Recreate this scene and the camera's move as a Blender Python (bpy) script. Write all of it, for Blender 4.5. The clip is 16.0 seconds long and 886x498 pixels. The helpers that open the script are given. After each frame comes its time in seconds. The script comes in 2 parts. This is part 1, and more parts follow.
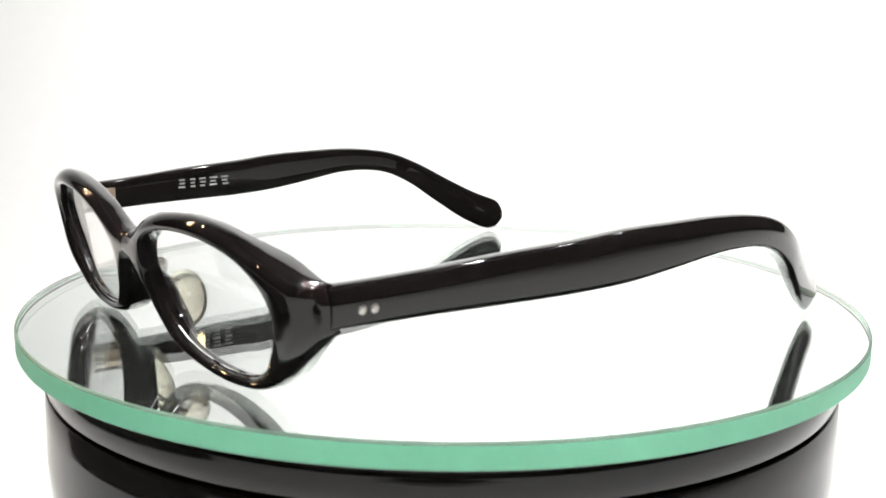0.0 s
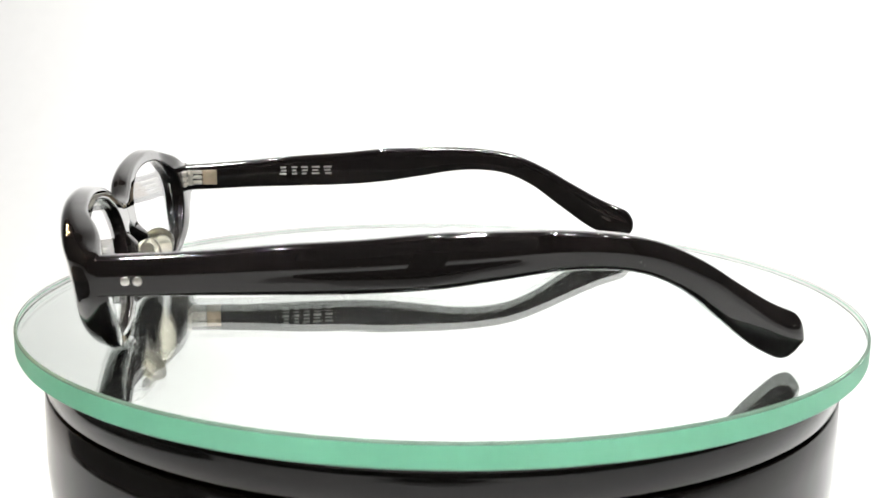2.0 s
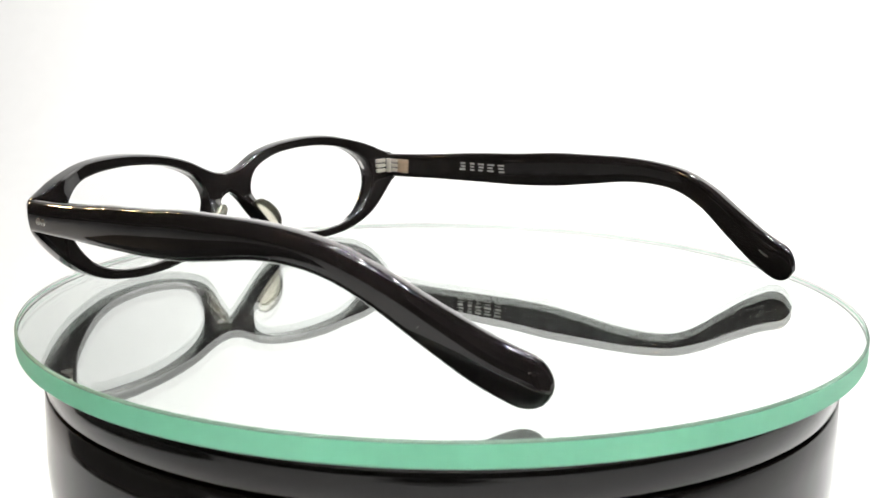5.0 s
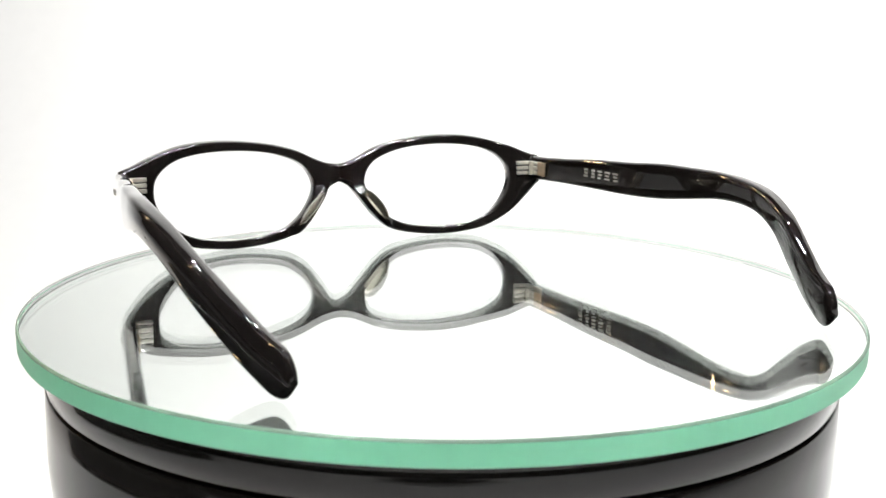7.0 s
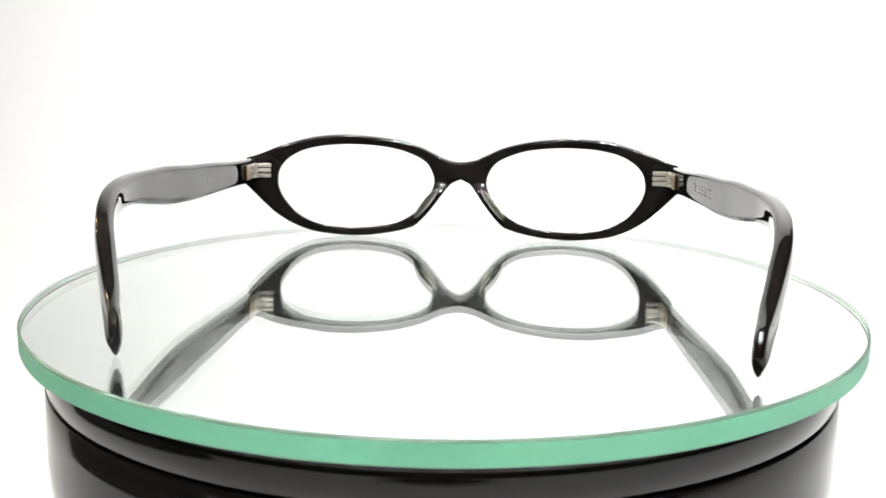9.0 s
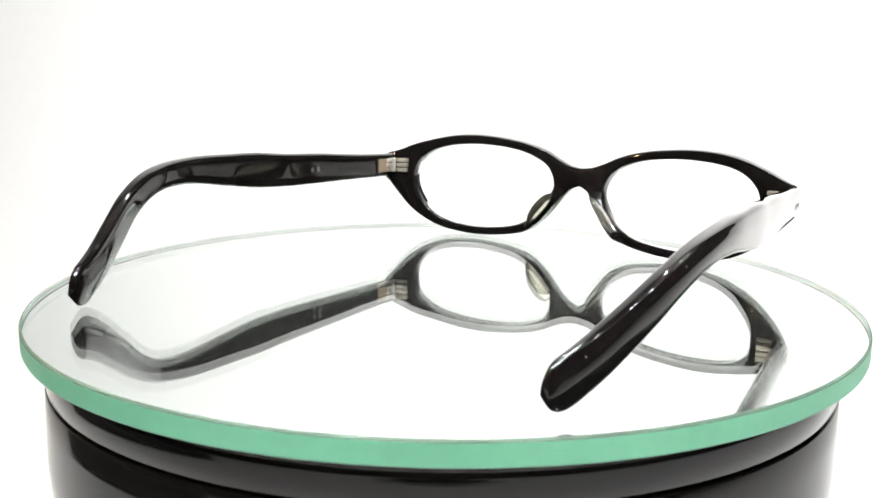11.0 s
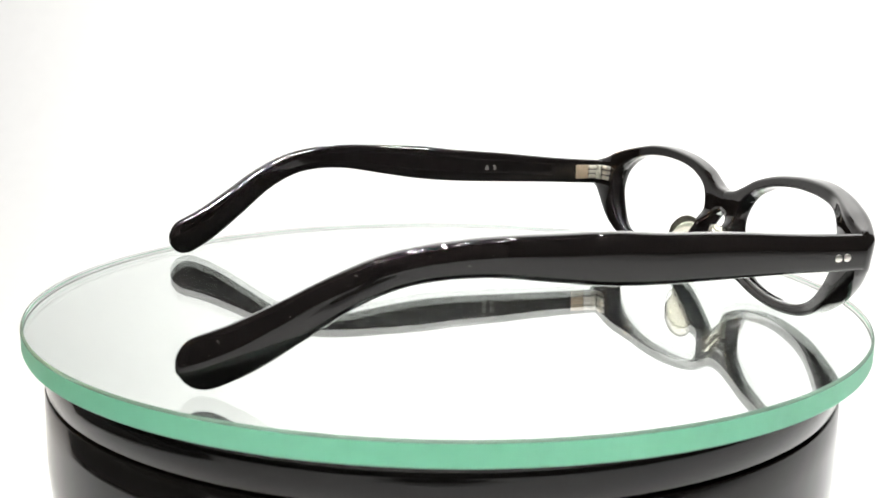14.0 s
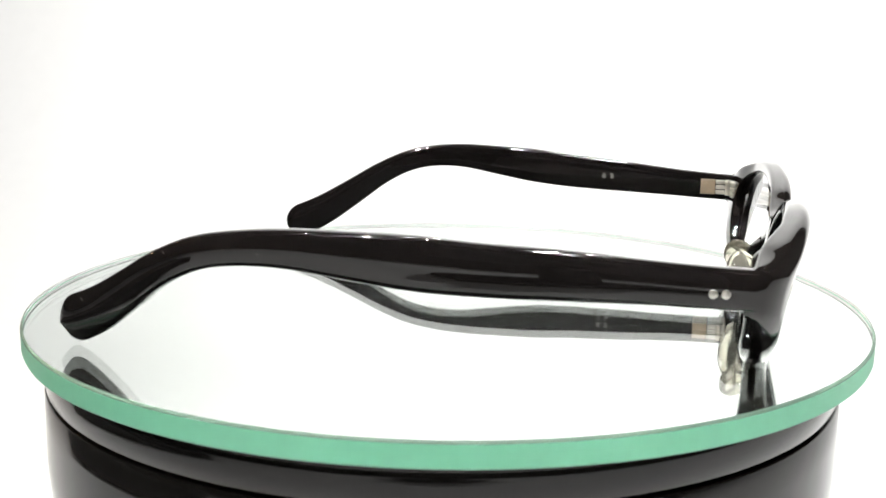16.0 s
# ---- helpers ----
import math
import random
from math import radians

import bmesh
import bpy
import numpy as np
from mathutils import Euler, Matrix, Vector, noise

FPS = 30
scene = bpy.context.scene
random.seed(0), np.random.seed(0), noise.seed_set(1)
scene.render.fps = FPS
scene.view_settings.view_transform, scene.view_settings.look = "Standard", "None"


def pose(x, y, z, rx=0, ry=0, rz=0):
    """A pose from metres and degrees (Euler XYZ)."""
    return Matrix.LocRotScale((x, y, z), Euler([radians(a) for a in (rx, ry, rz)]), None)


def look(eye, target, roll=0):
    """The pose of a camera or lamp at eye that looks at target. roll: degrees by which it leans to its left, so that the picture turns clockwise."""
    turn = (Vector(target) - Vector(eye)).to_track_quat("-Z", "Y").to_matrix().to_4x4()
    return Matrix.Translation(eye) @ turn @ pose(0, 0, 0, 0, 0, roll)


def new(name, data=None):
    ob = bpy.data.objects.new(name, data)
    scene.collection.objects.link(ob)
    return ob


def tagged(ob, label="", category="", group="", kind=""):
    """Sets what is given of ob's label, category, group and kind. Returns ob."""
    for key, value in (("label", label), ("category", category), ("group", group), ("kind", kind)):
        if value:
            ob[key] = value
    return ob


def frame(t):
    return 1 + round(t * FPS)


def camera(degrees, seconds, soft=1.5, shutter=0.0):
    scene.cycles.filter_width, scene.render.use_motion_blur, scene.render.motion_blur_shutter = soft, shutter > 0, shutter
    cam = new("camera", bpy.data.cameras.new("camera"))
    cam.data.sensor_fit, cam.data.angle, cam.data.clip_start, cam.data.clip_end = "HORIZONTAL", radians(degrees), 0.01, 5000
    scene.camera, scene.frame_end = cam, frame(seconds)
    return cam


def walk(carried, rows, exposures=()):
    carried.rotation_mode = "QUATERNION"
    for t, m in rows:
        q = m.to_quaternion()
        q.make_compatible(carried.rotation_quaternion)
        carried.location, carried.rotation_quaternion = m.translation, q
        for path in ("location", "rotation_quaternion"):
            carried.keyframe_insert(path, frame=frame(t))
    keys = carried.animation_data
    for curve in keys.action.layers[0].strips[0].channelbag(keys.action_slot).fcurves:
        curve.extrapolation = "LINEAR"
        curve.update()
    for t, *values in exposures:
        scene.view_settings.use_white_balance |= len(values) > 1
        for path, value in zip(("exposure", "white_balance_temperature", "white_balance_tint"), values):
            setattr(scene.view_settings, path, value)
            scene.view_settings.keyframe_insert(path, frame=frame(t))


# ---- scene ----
MM = 0.001
# a still camera a hand's width from a turntable; the axis of the turntable is the world's z, the plate's top is z = 0
EYE = Vector((0, -0.26249, 0.06415))
PITCH, YAW, LEAN = radians(11.418), radians(-0.144), 0.72
AHEAD = Vector((math.sin(YAW) * math.cos(PITCH), math.cos(YAW) * math.cos(PITCH), -math.sin(PITCH)))
cam = camera(45.05, 16.0, soft=1.5)
cam.data.dof.use_dof = True
cam.data.dof.focus_distance, cam.data.dof.aperture_fstop = 0.27, 40.0
VIEW = look(EYE, EYE + AHEAD, LEAN)
walk(cam, [(0, VIEW), (16, VIEW)])

# ---- light ----
scene.view_settings.exposure = 0.0
world = bpy.data.worlds.new("world")
scene.world = world
world.use_nodes = True
world.node_tree.nodes["Background"].inputs[0].default_value = (1, 1, 1, 1)
world.node_tree.nodes["Background"].inputs[1].default_value = 0.02

TABLE_Z = -0.075


def unseen_lamp(x, y, z, watts, size, target, colour=(1, 0.99, 0.975), spread=150):
    data = bpy.data.lights.new("unseen_lamp", "AREA")
    data.shape, data.size, data.energy, data.color, data.spread = "DISK", size, watts, colour, radians(spread)
    ob = new("unseen_lamp", data)
    ob.matrix_world = look((x, y, z), target)
    return ob


# unseen beam, added to lift the upper left of the backdrop
unseen_lamp(-0.3, -0.85, 1.6, 1.7, 0.12, (-0.4, 0.75, 0.5), spread=58)
for x, aim, watts in ((0.1, 0.35, 5.4), (0.55, 0.45, 5.6), (1.0, 0.6, 5.6)):
    unseen_lamp(x, -0.85, 1.6, watts, 0.07, (aim, 0.75, 0.8), spread=90)
for x, aim, watts in ((-0.15, 0.3, 2.5), (0.3, 0.45, 3.5), (0.7, 0.65, 3.5), (1.1, 0.8, 3.5)):
    unseen_lamp(x, 0.1, 1.75, watts, 0.07, (aim, 0.25, 0.0), spread=120)
# narrow spots on the turntable
for x, y in ((-0.7, -0.8), (-0.5, -0.8), (0.45, -0.9), (0.65, -0.9), (0.05, 0.55), (-0.1, -0.5), (0.1, -0.5)):
    unseen_lamp(x, y, 1.8, 0.08, 0.04, (0, 0, 0), spread=9.5)
# unseen lamp, added only to brighten the front of the table
unseen_lamp(0.05, -0.75, 1.9, 3.3, 0.08, (0.05, -0.6, TABLE_Z), spread=42)
# small warm lamps elsewhere in the room
for x, y, z in ((-1.3, -0.55, 0.75), (-1.15, 0.68, 0.6), (-1.25, 0.6, 0.5), (-1.12, 0.72, 0.7), (-1.2, 0.62, 0.8)):
    unseen_lamp(x, y, z, 0.05, 0.03, (0, 0, 0), (1, 0.66, 0.33), spread=40)


# ---- materials ----
def material(name, colour, rough=0.5, metal=0.0, ior=1.5, transmission=0.0, mottle=0.0, scale=40.0, bump=0.0, bump_scale=400.0, rough_var=0.0, coat=0.0):
    m = bpy.data.materials.new(name)
    m.use_nodes = True
    nt = m.node_tree
    b = nt.nodes["Principled BSDF"]
    b.inputs["Base Color"].default_value = (*colour, 1)
    b.inputs["Roughness"].default_value = rough
    b.inputs["Metallic"].default_value = metal
    b.inputs["IOR"].default_value = ior
    b.inputs["Transmission Weight"].default_value = transmission
    b.inputs["Coat Weight"].default_value = coat
    tc = nt.nodes.new("ShaderNodeTexCoord")

    def noise_node(s, detail=6):
        n = nt.nodes.new("ShaderNodeTexNoise")
        n.inputs["Scale"].default_value = s
        n.inputs["Detail"].default_value = detail
        nt.links.new(tc.outputs["Object"], n.inputs["Vector"])
        return n
    if mottle:
        n, fine = noise_node(scale), noise_node(scale * 14, 3)
        add = nt.nodes.new("ShaderNodeMath")
        add.operation = "ADD"
        nt.links.new(n.outputs["Fac"], add.inputs[0])
        nt.links.new(fine.outputs["Fac"], add.inputs[1])
        ramp = nt.nodes.new("ShaderNodeMapRange")
        ramp.inputs["From Min"].default_value, ramp.inputs["From Max"].default_value = 0.6, 1.4
        nt.links.new(add.outputs[0], ramp.inputs["Value"])
        mix = nt.nodes.new("ShaderNodeMix")
        mix.data_type = "RGBA"
        mix.inputs["A"].default_value = (*[c * (1 - mottle) for c in colour], 1)
        mix.inputs["B"].default_value = (*[min(1, c * (1 + mottle)) for c in colour], 1)
        nt.links.new(ramp.outputs[0], mix.inputs["Factor"])
        nt.links.new(mix.outputs["Result"], b.inputs["Base Color"])
    if rough_var:
        n = noise_node(scale * 3)
        ramp = nt.nodes.new("ShaderNodeMapRange")
        ramp.inputs["From Min"].default_value, ramp.inputs["From Max"].default_value = 0.35, 0.7
        ramp.inputs["To Min"].default_value, ramp.inputs["To Max"].default_value = rough, rough + rough_var
        nt.links.new(n.outputs["Fac"], ramp.inputs["Value"])
        nt.links.new(ramp.outputs[0], b.inputs["Roughness"])
    if bump:
        n = noise_node(bump_scale, 2)
        k = nt.nodes.new("ShaderNodeBump")
        k.inputs["Strength"].default_value = bump
        k.inputs["Distance"].default_value = 0.0002
        nt.links.new(n.outputs["Fac"], k.inputs["Height"])
        nt.links.new(k.outputs["Normal"], b.inputs["Normal"])
    return m


ACETATE = material("black_acetate", (0.0052, 0.0044, 0.0041), 0.02, ior=1.47, mottle=0.4, scale=30, bump=0.05, bump_scale=90, rough_var=0.02, coat=1.0)
ACETATE.node_tree.nodes["Principled BSDF"].inputs["Coat Roughness"].default_value = 0.022
ACETATE.node_tree.nodes["Principled BSDF"].inputs["Specular IOR Level"].default_value = 0.1
LENS = material("clear_lens", (0.99, 0.99, 0.995), 0.0, ior=1.4, transmission=1.0)
PAD = material("clear_acetate", (0.84, 0.80, 0.68), 0.05, ior=1.49, transmission=0.92, mottle=0.05, scale=200)
STEEL = material("hinge_steel", (0.80, 0.77, 0.71), 0.4, metal=1.0, mottle=0.15, scale=300, rough_var=0.15)
BRASS = material("hinge_plate", (0.55, 0.44, 0.32), 0.34, metal=0.8, mottle=0.2, scale=400, rough_var=0.15)
RIVET = material("rivet_silver", (0.86, 0.84, 0.80), 0.3, metal=1.0, mottle=0.1, scale=900)
PRINT = material("white_print", (0.25, 0.245, 0.235), 0.5, mottle=0.15, scale=500)
FAINT = material("faded_print", (0.018, 0.018, 0.017), 0.8, mottle=0.3, scale=900)
DUST = material("dust", (0.2, 0.195, 0.185), 0.9, mottle=0.3, scale=900)
# transmission just under 1, so the glass keeps a little diffuse colour
GLASS = material("plate_glass", (0.955, 0.99, 0.968), 0.0, ior=1.52, transmission=0.994)
MIRROR = material("silvering", (0.955, 0.975, 0.962), 0.0, metal=1.0)
GLASS.node_tree.nodes["Principled BSDF"].inputs["Specular Tint"].default_value = (0.72, 0.90, 0.78, 1)
EDGE = material("ground_glass_edge", (0.20, 0.58, 0.38), 0.5, ior=1.52, transmission=0.38, mottle=0.04, scale=40)
# a dark reflection is put into the colour and real gloss turned down
CHAMFER = material("darkened_chamfer", (0.10, 0.16, 0.12), 0.45, ior=1.52, mottle=0.1, scale=60)
CHAMFER.node_tree.nodes["Principled BSDF"].inputs["Specular IOR Level"].default_value = 0.2
# near white in place of light that comes through the ground edge
LIT_EDGE = material("lit_edge_colour", (0.97, 0.975, 0.97), 0.5, mottle=0.015, scale=40)
GLOSS_BLACK = material("black_plastic", (0.006, 0.0055, 0.005), 0.06, ior=1.45, mottle=0.3, scale=25, bump=0.04, bump_scale=90, rough_var=0.07)
MATT_BLACK = material("matt_black", (0.02, 0.02, 0.021), 0.55, mottle=0.25, scale=60, bump=0.1, bump_scale=1500)
PAPER = material("white_paper", (0.84, 0.84, 0.83), 0.75, mottle=0.015, scale=6, bump=0.05, bump_scale=300)
WALL = material("room_paint", (0.10, 0.095, 0.09), 0.7, mottle=0.12, scale=2)
FLOOR = material("room_floor", (0.12, 0.11, 0.10), 0.6, mottle=0.2, scale=3)


# ---- mesh helpers ----
def part(name, bm, mat, parent=None, label="", smooth=40, wind=True):
    me = bpy.data.meshes.new(name)
    if wind:
        bmesh.ops.recalc_face_normals(bm, faces=bm.faces)
    bm.to_mesh(me)
    bm.free()
    for one in (mat if isinstance(mat, (list, tuple)) else [mat]):
        me.materials.append(one)
    if smooth:
        me.shade_smooth()
        me.set_sharp_from_angle(angle=radians(smooth))
    ob = new(name, me)
    if parent:
        ob.parent = parent
    return tagged(ob, label)


def lathe(profile, n=256, caps=True):
    """Turns (r, z) pairs round z."""
    bm = bmesh.new()
    rings = []
    for r, z in profile:
        rings.append([bm.verts.new((r * math.cos(2 * math.pi * i / n), r * math.sin(2 * math.pi * i / n), z)) for i in range(n)])
    for a, b in zip(rings, rings[1:]):
        for i in range(n):
            bm.faces.new((a[i], a[(i + 1) % n], b[(i + 1) % n], b[i]))
    if caps:
        bm.faces.new(rings[0])
        bm.faces.new(rings[-1][::-1])
    return bm


def box(cx, cy, cz, sx, sy, sz, bevel=0.0, turn=None):
    bm = bmesh.new()
    bmesh.ops.create_cube(bm, size=1)
    bmesh.ops.scale(bm, vec=(sx, sy, sz), verts=bm.verts)
    if bevel:
        bmesh.ops.bevel(bm, geom=bm.edges[:], offset=bevel, segments=2, affect="EDGES", profile=0.5)
    if turn:
        bmesh.ops.transform(bm, matrix=turn, verts=bm.verts)
    bmesh.ops.translate(bm, vec=(cx, cy, cz), verts=bm.verts)
    return bm


def catmull(points, per):
    """A smooth line through control points."""
    p = [np.array(q, float) for q in points]
    p = [2 * p[0] - p[1]] + p + [2 * p[-1] - p[-2]]
    out = []
    for a, b, c, d in zip(p, p[1:], p[2:], p[3:]):
        for k in range(per):
            u = k / per
            out.append(0.5 * (2 * b + (c - a) * u + (2 * a - 5 * b + 4 * c - d) * u * u + (3 * b - a - 3 * c + d) * u ** 3))
    out.append(p[-2])
    return np.array(out)


# ---- the place: a table with a white paper sweep in a dim room ----
def sweep():
    """White paper that lies on the table and curves up into a backdrop."""
    bm = bmesh.new()
    back, rad, top, wide, thick = 0.75, 0.35, 1.5, 1.0, 0.0006
    line = [(-0.55, 0.0)] + [(back - rad + rad * math.sin(a), rad - rad * math.cos(a)) for a in np.linspace(0, math.pi / 2, 24)] + [(back, top)]
    rows = []
    for y, z in line:
        rows.append([bm.verts.new((x, y, z + TABLE_Z + thick)) for x in (-wide, wide)])
    for a, b in zip(rows, rows[1:]):
        bm.faces.new((a[0], a[1], b[1], b[0]))
    ob = part("backdrop", bm, PAPER, smooth=60)
    sol = ob.modifiers.new("thickness", "SOLIDIFY")
    sol.thickness, sol.offset = thick, 0
    return tagged(ob, "white seamless paper sweep behind and under the turntable", "backdrop", kind="structure")


def room():
    x, y0, y1, z0, z1, t = 1.9, -2.2, 1.3, -0.83, 1.95, 0.1
    for name, c, s, mat in (
        ("floor", (0, (y0 + y1) / 2, z0 - t / 2), (2 * x + 2 * t, y1 - y0 + 2 * t, t), FLOOR),
        ("ceiling", (0, (y0 + y1) / 2, z1 + t / 2), (2 * x + 2 * t, y1 - y0 + 2 * t, t), WALL),
        ("wall_west", (-x - t / 2, (y0 + y1) / 2, (z0 + z1) / 2), (t, y1 - y0, z1 - z0), WALL),
        ("wall_east", (x + t / 2, (y0 + y1) / 2, (z0 + z1) / 2), (t, y1 - y0, z1 - z0), WALL),
        ("wall_north", (0, y1 + t / 2, (z0 + z1) / 2), (2 * x + 2 * t, t, z1 - z0), WALL),
        ("wall_south", (0, y0 - t / 2, (z0 + z1) / 2), (2 * x + 2 * t, t, z1 - z0), WALL),
    ):
        tagged(part(name, box(*c, *s), mat, smooth=0), "plain dim room %s" % name.split("_")[0], name.split("_")[0], kind="structure")


def table():
    t = tagged(new("table"), "plain table that carries the paper sweep", "table")
    t.location = (0, 0.05, -0.83)
    h = TABLE_Z + 0.83
    part("tabletop", box(0, 0, h - 0.0152, 2.8, 1.36, 0.03, 0.003), WALL, t)
    for sx in (-1.3, 1.3):
        for sy in (-0.6, 0.6):
            part("leg", box(sx, sy, (h - 0.03) / 2, 0.05, 0.05, h - 0.03, 0.003), WALL, t)


# ---- the turntable ----
def turntable():
    t = tagged(new("turntable"), "glossy black round display turntable on white paper", "turntable")
    t.location = (-0.45 * MM, 0, TABLE_Z + 0.0012)
    base = t.location.z

    def turned_part(name, profile):
        part(name, lathe([(r * MM, z * MM - base) for r, z in profile]), GLOSS_BLACK, t)
    # a ring under the plate, a shadow groove, and a body that rounds in towards its foot
    turned_part("platter", [(84, -14.3), (94.7, -14.3), (95.1, -14.2), (95.3, -13.9), (95.3, -9.0), (95.15, -8.2), (94.8, -7.5), (94.2, -6.9), (93.2, -6.5), (91.0, -6.3), (88, -5.25)])
    curve = [(95.9 - 16 * (1 - math.cos(a)), -30 - 34 * math.sin(a)) for a in np.linspace(0, 1.35, 20)]
    turned_part("body", [(80, -68), (81, -67.6)] + curve[::-1] + [(95.7, -22), (95.5, -15.3), (95.35, -15.0), (94.9, -14.85), (85, -14.8)])
    turned_part("base_ring", [(78, -73.6), (79.6, -73.2), (80, -72.4), (80, -67.5), (79, -67.2)])
    for k in range(4):
        a = math.pi / 4 + k * math.pi / 2
        part("foot", lathe([(0.006, 0.0), (0.007, 0.001), (0.007, 0.005)], 24), GLOSS_BLACK, t).location = (0.07 * math.cos(a), 0.07 * math.sin(a), 0)
    return t


PLATE_R, PLATE_T = 100.8 * MM, 5.1 * MM


def glass_plate():
    """Back-silvered glass disc with a ground green edge; its origin is the turning axis."""
    p = tagged(new("glass_plate"), "round mirrored glass plate with a ground green edge", "glass plate")
    off = (-0.18 * MM, 0.63 * MM, 0)
    r, t, c = PLATE_R, PLATE_T, 0.55 * MM
    # glass face and silvered back
    slab, n = bmesh.new(), 256
    for z, rad, order, index in ((0.0, r - c, 1, 0), (-t, r - c, -1, 1)):
        ring = [slab.verts.new((rad * math.cos(2 * math.pi * i / n), rad * math.sin(2 * math.pi * i / n), z)) for i in range(n)]
        slab.faces.new(ring[::order]).material_index = index
    part("mirror_slab", slab, (GLASS, MIRROR), p, smooth=0, wind=False).location = off
    band = lathe([(r - c, -t), (r - 0.3 * c, -t + 0.3 * c), (r, -t + c), (r, -c)], caps=False)
    part("ground_edge", band, EDGE, p, "pale green ground glass edge", 20, wind=False).location = off
    rim = lathe([(r, -c), (r - 0.3 * c, -0.3 * c), (r - c, 0.0)], caps=False)
    part("chamfer", rim, CHAMFER, p, "thin polished grey-green chamfer, dark reflection put into its colour", 60, wind=False).location = off
    # added ring whose pale colour imitates the far edge lit from behind
    lit_band = lathe([(r - 0.15 * MM, -t + c), (r - 0.15 * MM, -c)], caps=False)
    part("added_lit_ring", lit_band, LIT_EDGE, p, "added pale ring inside the edge, light through the glass in its colour", 20, wind=False).location = off
    return p


# ---- what stands in front of the turntable and shows in its gloss ----
def photo_camera():
    """The camera behind the viewpoint, on a small stand."""
    c = tagged(new("photo_camera"), "black camera on a small stand facing the turntable", "camera")
    c.location = (0, -0.285, TABLE_Z + 0.0012)
    turn = pose(0, 0, 0, -11, 0, 0)
    part("body", box(0, -0.065, 0.135, 0.125, 0.06, 0.085, 0.008, turn), MATT_BLACK, c)
    barrel = lathe([(0.026, 0.0), (0.030, 0.002), (0.030, 0.018), (0.033, 0.02), (0.033, 0.045)], 48)
    bmesh.ops.transform(barrel, matrix=pose(0, -0.002, 0.137, 79, 0, 0), verts=barrel.verts)
    part("lens_barrel", barrel, MATT_BLACK, c)
    part("post", lathe([(0.016, 0.012), (0.016, 0.092), (0.028, 0.094), (0.028, 0.1)], 32), MATT_BLACK, c).location = (0, -0.065, 0)
    part("foot_plate", lathe([(0.06, 0.0), (0.062, 0.002), (0.062, 0.01), (0.058, 0.0125)], 48), MATT_BLACK, c).location = (0, -0.065, 0)
    return c


# unseen dark object, added for its reflection in the base; its form is assumed
def dark_box():
    b = tagged(new("dark_box"), "flat black box beside the turntable, put there for its reflection", "box")
    b.matrix_basis = pose(-0.258, -0.085, TABLE_Z + 0.0012, 0, 0, 8)
    part("case", box(0, 0, 0.024, 0.11, 0.19, 0.04, 0.004), MATT_BLACK, b)
    for x in (-0.042, 0.042):
        for y in (-0.07, 0.07):
            part("foot", lathe([(0.006, 0.0), (0.007, 0.001), (0.007, 0.004)], 20), MATT_BLACK, b).location = (x, y, 0)
    return b


# ---- the spectacles (millimetres here; x to the wearer's right, y ahead, z up; origin on the plate between the hinges) ----
INNER = [(8.4, 17.8), (11.0, 23.3), (17.3, 26.6), (25, 28.3), (35, 28.9), (45, 28.2), (52.2, 26.1), (56.8, 22.2), (57.8, 17), (56, 12.2), (51.5, 7.1), (45, 4.0), (36, 2.8), (27, 3.2), (19.5, 4.8), (14.2, 8.0), (10.4, 12.5)]
OUTER_TOP = [(0, 23.9), (4, 24.6), (8, 26.3), (13, 28.7), (20, 30.6), (28, 31.75), (36, 32.25), (44, 31.9), (51, 30.6), (58, 28.3), (63, 26.2), (67.6, 24.6)]
OUTER_SIDE = [(67.6, 24.6), (68.4, 20.5), (67.8, 16.2)]
OUTER_LOW = [(67.8, 16.2), (62.9, 11.3), (58.0, 7.1), (52.7, 3.8), (46.4, 1.5), (37, 0.3), (28, 0.5), (20, 1.7), (15, 3.4), (11.0, 6.8), (7.3, 11.4), (4.8, 14.8), (2.5, 17.2), (0, 18.2)]
CENTRE = np.array((33.0, 16.2))
THICK, LEAN_FRONT = 5.2, 0.2


def ease(v, lo, hi):
    u = min(1.0, max(0.0, (v - lo) / (hi - lo)))
    return u * u * (3 - 2 * u)


def rim_back(x, z):
    """The back face of the rims: nearly flat across, its top leaning ahead."""
    return 11.2 + 0.2 * (z - 23.5) * (1 - 0.35 * ease(abs(x), 50, 65)) - 0.0011 * x * x


def back_of_front(x, z):
    """The back face of the front, with the end pieces reaching back to the hinges."""
    return rim_back(x, z) - 2.0 * ease(abs(x), 48, 61)


def polar_cut(line, angles):
    """How far from CENTRE a ray at each angle meets a line."""
    rel = line - CENTRE
    out = []
    for a in angles:
        d = np.array((math.cos(a), math.sin(a)))
        side, along = rel @ np.array((-d[1], d[0])), rel @ d
        s0, s1 = side[:-1], side[1:]
        hit = (s0 * s1 <= 0) & (s0 != s1)
        r = along[:-1][hit] + (along[1:] - along[:-1])[hit] * s0[hit] / (s0 - s1)[hit]
        out.append(max(0.0, r.max()))
    return np.array(out)


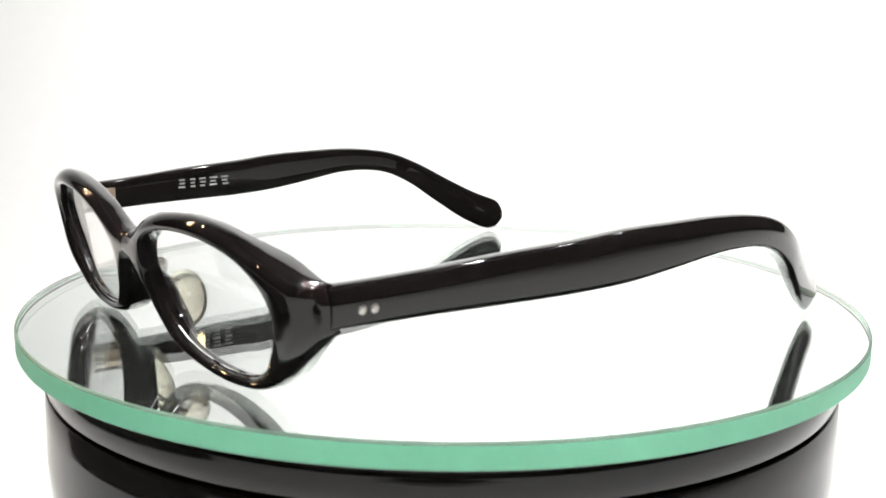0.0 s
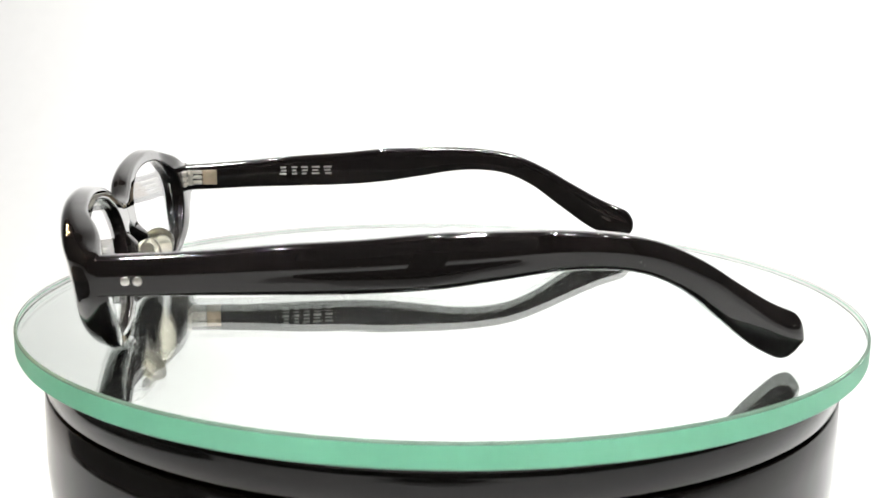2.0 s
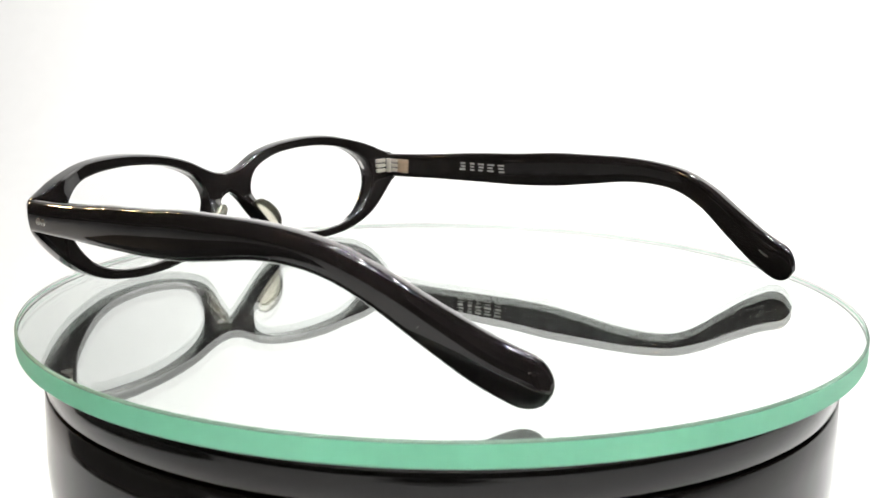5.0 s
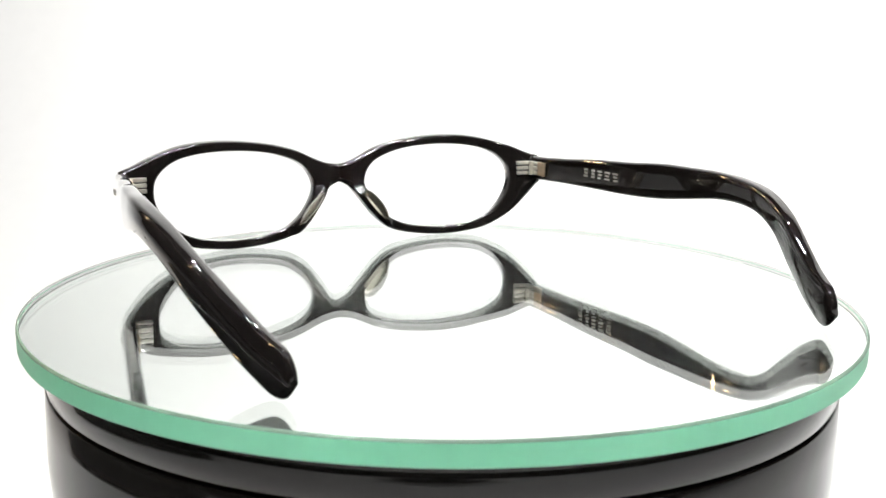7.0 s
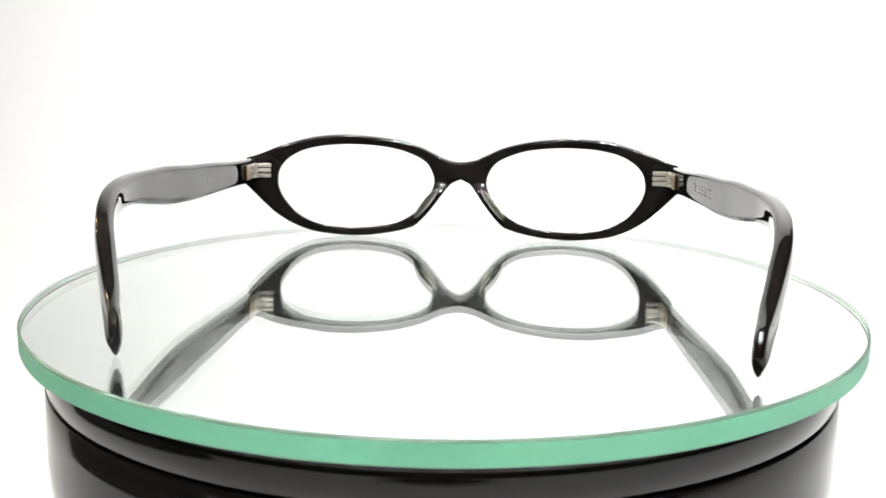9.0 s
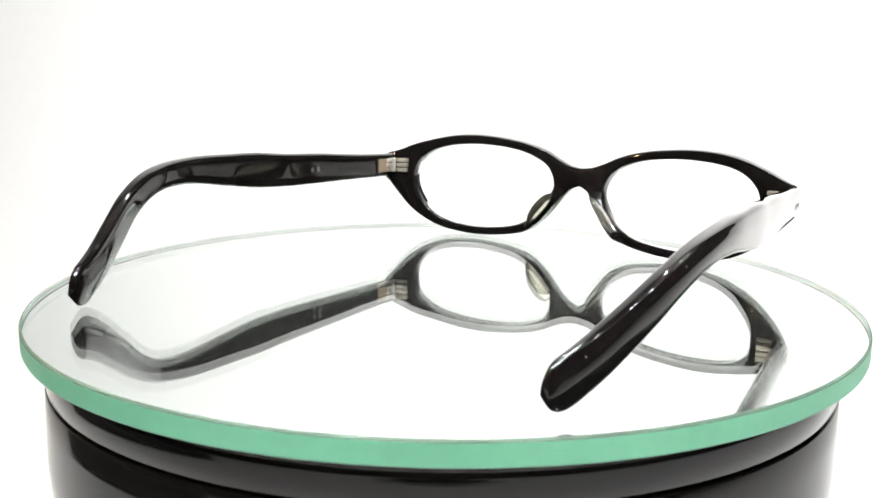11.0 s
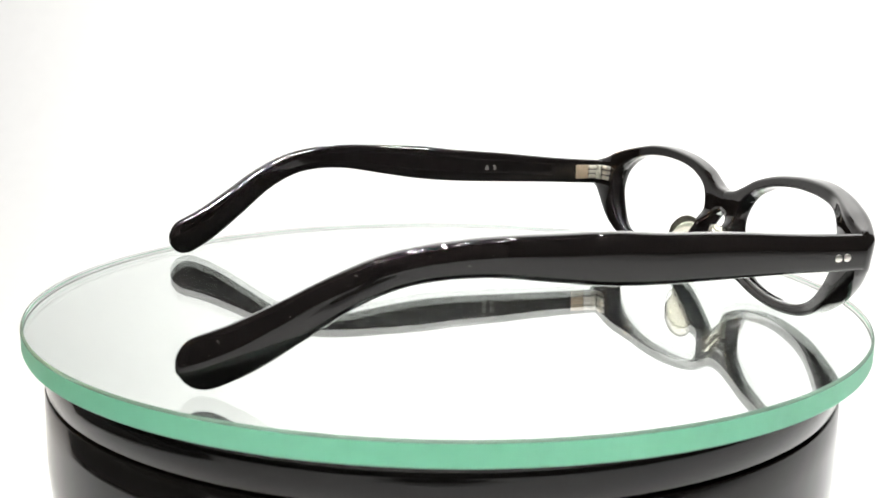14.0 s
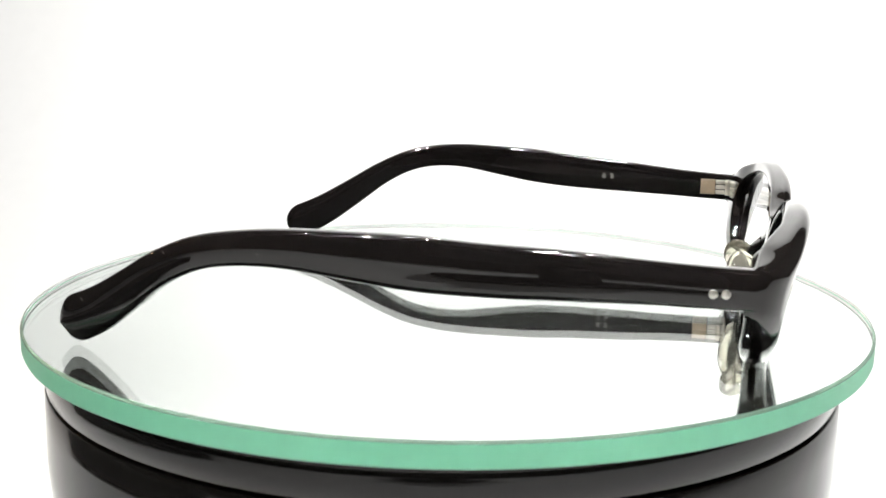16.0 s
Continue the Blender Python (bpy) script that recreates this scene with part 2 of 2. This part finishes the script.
def front():
    """The front of the frame: two rims, bridge and end pieces in one piece of acetate."""
    inner = catmull(INNER + INNER[:3], 40)[40:-40]
    inner = np.vstack([inner, inner[:1]])
    edge = np.vstack([catmull(OUTER_TOP, 60), catmull(OUTER_SIDE, 60)[1:], catmull(OUTER_LOW, 60)[1:]])
    closed = np.vstack([edge, edge[:1]])
    corner = [math.atan2(*(np.array(q) - CENTRE)[::-1]) for q in (OUTER_TOP[0], OUTER_TOP[-1], OUTER_LOW[0], OUTER_LOW[-1])]
    angles = sorted(set(list(np.linspace(-math.pi, math.pi, 241)[:-1]) + corner + [corner[0] + 0.02 - 0.012 * k for k in range(1, 9)]))
    angles = np.array(angles)
    r0, r1 = polar_cut(inner, angles), polar_cut(closed, angles)
    outline = np.vstack([edge, edge * (-1, 1)])

    def round_off(d, rad):
        return 0.0 if d >= rad else rad - math.sqrt(max(0, rad * rad - (rad - d) ** 2))
    steps = [0, 0.06, 0.2, 0.45, 0.8, 1.2]
    bm = bmesh.new()
    for sx in (1, -1):
        rings = []
        for a, p0, p1 in zip(angles, r0, r1):
            w = p1 - p0
            d = np.array((math.cos(a), math.sin(a)))
            k = min(1, w / 3.1)
            rad = [p0 + s * k for s in steps] + [p0 + w * f for f in (0.4, 0.5, 0.6)] + [p1 - s * k for s in steps[::-1]]
            ring_f, ring_b = [], []
            for r in rad:
                q = CENTRE + d * r
                do = np.sqrt(((outline - q) ** 2).sum(1)).min()
                do = 0 if p1 - r < 1e-9 else do
                di = r - p0
                yb = back_of_front(q[0], q[1])
                x = max(0.0, q[0])
                if p1 - r < 1e-9 and x < 0.02:
                    x = 0.0
                end = ease(x, 44, 62)
                u = min(1.0, max(0.0, (x - 54) / 14.6))
                side = 5.6 * (1 - math.sqrt(1 - 0.97 * u * u))
                f = rim_back(x, q[1]) - yb + THICK + 0.02 * (q[1] - 22) - side - 1.15 * round_off(do, 2.6 + 0.5 * end) - 1.1 * round_off(di, 1.3)
                b = round_off(do, 0.95) + round_off(di, 0.6)
                # the acetate is built up behind the sides of the nose
                along = min(1.0, max(0.0, ((q[0] - 6.6) * 6.2 + (q[1] - 13.0) * -8.0) / 102.4))
                off = math.hypot(q[0] - 6.6 - 6.2 * along, q[1] - 13.0 + 8.0 * along)
                b -= 2.2 * math.exp(-(off / 3.4) ** 4)
                out = 0.0022 * min(x, 50.0) * f
                # the upper edge slopes down towards the back
                slope = 0.45 * ease(q[1], 20, 29) * (1 - ease(x, 48, 62)) * (di / w) ** 2 if w > 0 else 0.0
                ring_f.append(bm.verts.new((sx * (x + out) * MM, (yb + f) * MM, max(0.03, q[1] - LEAN_FRONT * (f - 1) * (1 - 0.5 * end) + 0.1) * MM)))
                ring_b.append(bm.verts.new((sx * x * MM, (yb + b) * MM, (q[1] - slope) * MM)))
            rings.append((ring_f, ring_b, p1 * d[0] + CENTRE[0]))
        n = len(rings)
        for i in range(n):
            (fa, ba, xa), (fb, bb, xb) = rings[i], rings[(i + 1) % n]
            for j in range(len(fa) - 1):
                bm.faces.new((fa[j], fa[j + 1], fb[j + 1], fb[j]))
                bm.faces.new((ba[j], bb[j], bb[j + 1], ba[j + 1]))
            bm.faces.new((fa[0], fb[0], bb[0], ba[0]))
            if xa > 0.05 or xb > 0.05:
                bm.faces.new((fa[-1], ba[-1], bb[-1], fb[-1]))
    bmesh.ops.remove_doubles(bm, verts=bm.verts, dist=0.00002)
    return bm, inner[::5]


def lens_mesh(inner, sx):
    """A thin meniscus that fills one rim."""
    bm = bmesh.new()
    mid = inner.mean(0)
    layers = []
    for depth in (1.4, 2.9):
        grid = [[bm.verts.new((sx * mid[0] * MM, (rim_back(*mid) + depth) * MM, mid[1] * MM))]]
        for f in (0.2, 0.4, 0.6, 0.8, 0.93, 1.006):
            row = []
            for q in inner:
                p = mid + (q - mid) * f
                row.append(bm.verts.new((sx * p[0] * MM, (rim_back(*p) + depth) * MM, p[1] * MM)))
            grid.append(row)
        n = len(grid[1])
        for i in range(n):
            bm.faces.new((grid[0][0], grid[1][i], grid[1][(i + 1) % n]))
        for a, b in zip(grid[1:], grid[2:]):
            for i in range(n):
                bm.faces.new((a[i], a[(i + 1) % n], b[(i + 1) % n], b[i]))
        layers.append(grid[-1])
    a, b = layers
    for i in range(len(a)):
        bm.faces.new((a[i], a[(i + 1) % len(a)], b[(i + 1) % len(a)], b[i]))
    return bm


# stations of a temple: outer face x, y, z of its middle, height, thickness
TEMPLE = [(68.5, 4.9, 20.7, 7.6, 3.7), (69.55, -4, 21.0, 7.8, 3.7), (70.75, -14, 21.5, 8.2, 3.7), (72.6, -28, 22.1, 9.3, 3.7), (74.5, -43, 22.5, 10.0, 3.7), (76.1, -55, 23.3, 10.3, 3.8),
          (77.2, -66, 24.1, 9.1, 3.9), (78.2, -78, 24.9, 7.5, 4.0), (78.2, -88, 24.5, 6.7, 4.1), (77.2, -96, 22.9, 6.6, 4.1), (75.0, -104, 19.1, 7.0, 4.0), (71.6, -112, 13.6, 8.2, 3.9), (68.0, -120, 8.3, 9.5, 3.8), (65.0, -126.8, 5.0, 10.2, 3.4), (63.4, -130.7, 3.6, 10.4, 3.1)]
# how the two temples differ: dx, dy, dz at the bend and at the end
UNEVEN = {1: ((-0.1, -0.1, 0.2), (1.9, -2.9, 0.4)), -1: ((-0.9, 0.5, 1.4), (-2.5, -1.4, 0.0))}


def temple_line(sx):
    rows = np.array(TEMPLE)
    away = -rows[:, 1].copy()
    for j in range(3):
        bend, end = UNEVEN[sx][0][j], UNEVEN[sx][1][j]
        rows[:, j] += np.interp(away, [20, 85, 130], [0, bend, end])
    return catmull(rows, 10)


def temple_frames(sx):
    """Along a temple: its middle, outward and upward ways, half height, half thickness and how far it has thinned to a ridged end."""
    line = temple_line(sx)
    run = np.concatenate([[0], np.cumsum(np.linalg.norm(np.diff(line[:, :3], axis=0), axis=1))])
    # closer stations towards the rounded end
    at = np.concatenate([run[run < run[-1] - 6.4], run[-1] - np.array((6.2, 5.2, 4.2, 3.3, 2.5, 1.8, 1.25, 0.8, 0.45, 0.2, 0.06, 0.0))])
    line = np.stack([np.interp(at, run, line[:, k]) for k in range(5)], 1)
    mid = line[:, :3].copy()
    mid[:, 0] -= line[:, 4] / 2
    tan = np.gradient(mid, axis=0)
    tan /= np.linalg.norm(tan, axis=1)[:, None]
    arc = np.concatenate([[0], np.cumsum(np.linalg.norm(np.diff(mid, axis=0), axis=1))])
    out = []
    for i, (x, y, z, h, w) in enumerate(line):
        left = arc[-1] - arc[i]
        cap = math.sqrt(max(0.0, 1 - (max(0.0, 6.2 - left) / 6.2) ** 2.2))
        capw = 0.2 + 0.8 * math.sqrt(cap)
        if left < 0.01:
            cap, capw = 0.05, 0.15
        t = tan[i]
        side = np.array((1.0, -t[0] / t[1] if abs(t[1]) > 0.2 else 0, 0.0))
        side /= np.linalg.norm(side)
        up = np.cross(side, t)
        up /= np.linalg.norm(up)
        if up[2] < 0:
            up = -up
        out.append((mid[i], side, up, h / 2 * cap, w / 2 * capw, capw, 1 - ease(left, 2, 32)))
    return out


def on_temple(frames, i, u, outer=True):
    """A place on the outer or inner face, u from -1 (lower edge) to 1 (upper edge)."""
    mid, side, up, hh, hw, capw, thin = frames[i]
    px = hw * (1 - (0.35 if u > 0 else 0.65) * thin * abs(u) ** 1.3) + (0.3 * (1 - u * u) * capw if outer else 0)
    return mid + side * (px if outer else -px) + up * u * hh


def temple(sx):
    """A flat acetate temple with softened edges that thins to a ridged, round, drooping end."""
    bm = bmesh.new()
    rings = []
    for mid, side, up, hh, hw, capw, thin in temple_frames(sx):
        soft = min(1.3, hh * 0.9, hw * 0.9)
        flat = hh - soft
        ring = []
        for cx, cz, a0 in ((1, 1, 0), (-1, 1, 90), (-1, -1, 180), (1, -1, 270)):
            for k in range(5):
                a = radians(a0 + 22.5 * k)
                ring.append((cx * (hw - soft) + soft * math.cos(a), cz * flat + soft * math.sin(a)))
            if a0 == 90:
                ring += [(-hw, u * flat) for u in (0.5, 0.0, -0.5)]
        ring += [(hw + 0.3 * (1 - u * u) * capw, u * flat) for u in (-0.8, -0.5, -0.2, 0.0, 0.2, 0.5, 0.8)]
        vs = []
        for px, pz in ring:
            px *= 1 - (0.35 if pz > 0 else 0.65) * thin * min(1.0, abs(pz) / hh) ** 1.3
            v = mid + side * px + up * pz
            vs.append(bm.verts.new((sx * v[0] * MM, v[1] * MM, v[2] * MM)))
        rings.append(vs)
    n = len(rings[0])
    for a, b in zip(rings, rings[1:]):
        for k in range(n):
            bm.faces.new((a[k], a[(k + 1) % n], b[(k + 1) % n], b[k]))
    bm.faces.new(rings[0])
    bm.faces.new(rings[-1][::-1])
    return bm


def dust(sx, count, first, last):
    """Tiny pale fibres and flakes that cling to the outer face of a temple."""
    frames = temple_frames(sx)
    rng = random.Random(5 + sx)
    bm = bmesh.new()
    for _ in range(count):
        i = rng.randint(first, last)
        p = on_temple(frames, i, rng.uniform(-0.8, 0.75))
        long, turn = rng.choice((0.08, 0.1, 0.12, 0.4, 0.6)), rng.uniform(0, math.pi)
        way = frames[i][2] * math.sin(turn) + np.array((0, 1, 0)) * math.cos(turn)
        wide = 0.035 * np.cross(way, frames[i][1])
        base = [p - way * long / 2 - wide, p + way * long / 2 - wide, p + way * long / 2 + wide, p - way * long / 2 + wide]
        low, high = [[bm.verts.new((sx * v[0] * MM, v[1] * MM, v[2] * MM)) for v in (q + frames[i][1] * o for q in base)] for o in (-0.03, 0.05)]
        bm.faces.new(low)
        bm.faces.new(high[::-1])
        for k in range(4):
            bm.faces.new((low[k], high[k], high[(k + 1) % 4], low[(k + 1) % 4]))
    return bm


def nose_pad(sx):
    bm = bmesh.new()
    bmesh.ops.create_uvsphere(bm, u_segments=28, v_segments=18, radius=1)
    bmesh.ops.scale(bm, vec=(1.15 * MM, 4.2 * MM, 6.4 * MM), verts=bm.verts)
    m = pose(sx * 10.6 * MM, 5.8 * MM, 10.9 * MM, 0, sx * -36, sx * 16)
    bmesh.ops.transform(bm, matrix=m, verts=bm.verts)
    return bm


def at_temple(y, sx, inner=True):
    """x of the temple's inner or outer face and its heading, at a place along it."""
    line = temple_line(sx)
    ys = line[::-1, 1]
    x = np.interp(y, ys, line[::-1, 0] - (line[::-1, 4] if inner else 0))
    x2 = np.interp(y - 1, ys, line[::-1, 0] - (line[::-1, 4] if inner else 0))
    return x, math.degrees(math.atan(x2 - x))


def spectacles():
    s = tagged(new("spectacles"), "black acetate oval spectacles with open temples and clear lenses", "spectacles")
    bm, inner = front()
    part("front_frame", bm, ACETATE, s, smooth=50)
    for sx in (1, -1):
        part("lens", lens_mesh(inner, sx), LENS, s, "clear lens", 60).visible_shadow = False
        arm = part("temple", temple(sx), ACETATE, s, smooth=50)
        part("nose_pad", nose_pad(sx), PAD, s, "clear yellowish nose pad", 80)
        for y in (0.0, -2.2):
            x, turn = at_temple(y, sx, False)
            rivet = lathe([(0.82 * MM, 0), (0.82 * MM, 0.52 * MM), (0.72 * MM, 0.6 * MM), (0.3 * MM, 0.63 * MM)], 24)
            ob = part("rivet", rivet, RIVET, arm, "small silver rivet", 40)
            ob.matrix_basis = pose(sx * (x - 0.08) * MM, y * MM, 20.2 * MM, 0, sx * 90, -sx * turn)
        # worn white print on the inner face: five or two short marks that cannot be read
        marks = ((-24.2, 2.2), (-27.6, 1.7), (-30.7, 2.2), (-34.1, 2.6), (-37.7, 2.5)) if sx > 0 else ((-30.8, 1.2), (-33.2, 1.3))
        for y, w in marks:
            x, turn = at_temple(y, sx)
            tall = 2.6 if sx > 0 else 1.4
            for dz in (-0.38, 0.0, 0.38):
                wide = w * random.uniform(0.55, 1.0)
                mark = part("print_mark", box(0, 0, 0, 0.06 * MM, wide * MM, tall * 0.2 * MM), PRINT, arm, "worn white print", 0)
                mark.matrix_basis = pose(sx * (x - 0.01) * MM, (y + (w - wide) * random.uniform(-0.5, 0.5)) * MM, (22.4 + dz * tall) * MM, 0, 0, sx * turn)
        part("dust", dust(sx, 18 if sx > 0 else 10, 70, 132), DUST, arm, "pale specks of dust", 0)
        if sx > 0:
            # a faint slanting mark on the inner face of the end
            frames = temple_frames(sx)
            p = on_temple(frames, 124, 0.06, False)
            along = frames[125][0] - frames[123][0]
            mark = part("print_mark", box(0, 0, 0, 0.05 * MM, 3.2 * MM, 0.6 * MM), FAINT, arm, "faint grey print", 0)
            mark.matrix_basis = pose(*(q * MM for q in p), math.degrees(math.atan2(-along[2], -along[1])), 0, math.degrees(-math.atan2(along[0], along[1])) - 180)
        # hinge: a leaf on the temple, a leaf on the front, five knuckles between
        x, turn = at_temple(0.0, sx)
        hinge = part("hinge", box(sx * (x - 0.12) * MM, -2.4 * MM, 20.9 * MM, 0.7 * MM, 4.2 * MM, 4.4 * MM, 0.15 * MM), BRASS, s, "small steel hinge with a brass-coloured leaf")
        for k in range(3):
            part("front_leaf", box(sx * 62.0 * MM, 4.6 * MM, (19.2 + 1.6 * k) * MM, 4.2 * MM, 1.5 * MM, 1.25 * MM, 0.3 * MM), STEEL, hinge)
        for k in range(5):
            kn = lathe([(0.75 * MM, -0.42 * MM), (0.85 * MM, -0.34 * MM), (0.85 * MM, 0.34 * MM), (0.75 * MM, 0.42 * MM)], 20)
            part("knuckle", kn, STEEL, hinge).location = (sx * (x - 0.7) * MM, 3.2 * MM, (19.0 + 0.92 * k) * MM)
        for k in range(3):
            part("temple_leaf", box(sx * (x - 0.35) * MM, 1.1 * MM, (19.4 + 1.5 * k) * MM, 1.1 * MM, 2.6 * MM, 1.2 * MM, 0.3 * MM), STEEL, hinge)
    return s


sweep()
room()
table()
turntable()
photo_camera()
dark_box()
plate = glass_plate()
glasses = spectacles()


TURN = (-1.3863e-4, 5.19359e-3, -6.30932e-2, 0.2586164, -14.4513631, 130.775)


def turned(t):
    """Degrees by which the turntable has turned: nearly even, about 14.3 degrees a second."""
    return float(np.polyval(TURN, t))


SEAT = pose(5.5 * MM, 65.9 * MM, 0, 0, 0, -5.4)


def motions():
    times = [0.4 * k for k in range(41)]
    walk(plate, [(t, pose(0, 0, 0, 0, 0, turned(t))) for t in times])
    walk(glasses, [(t, pose(0, 0, 0, 0, 0, turned(t)) @ SEAT) for t in times])


motions()
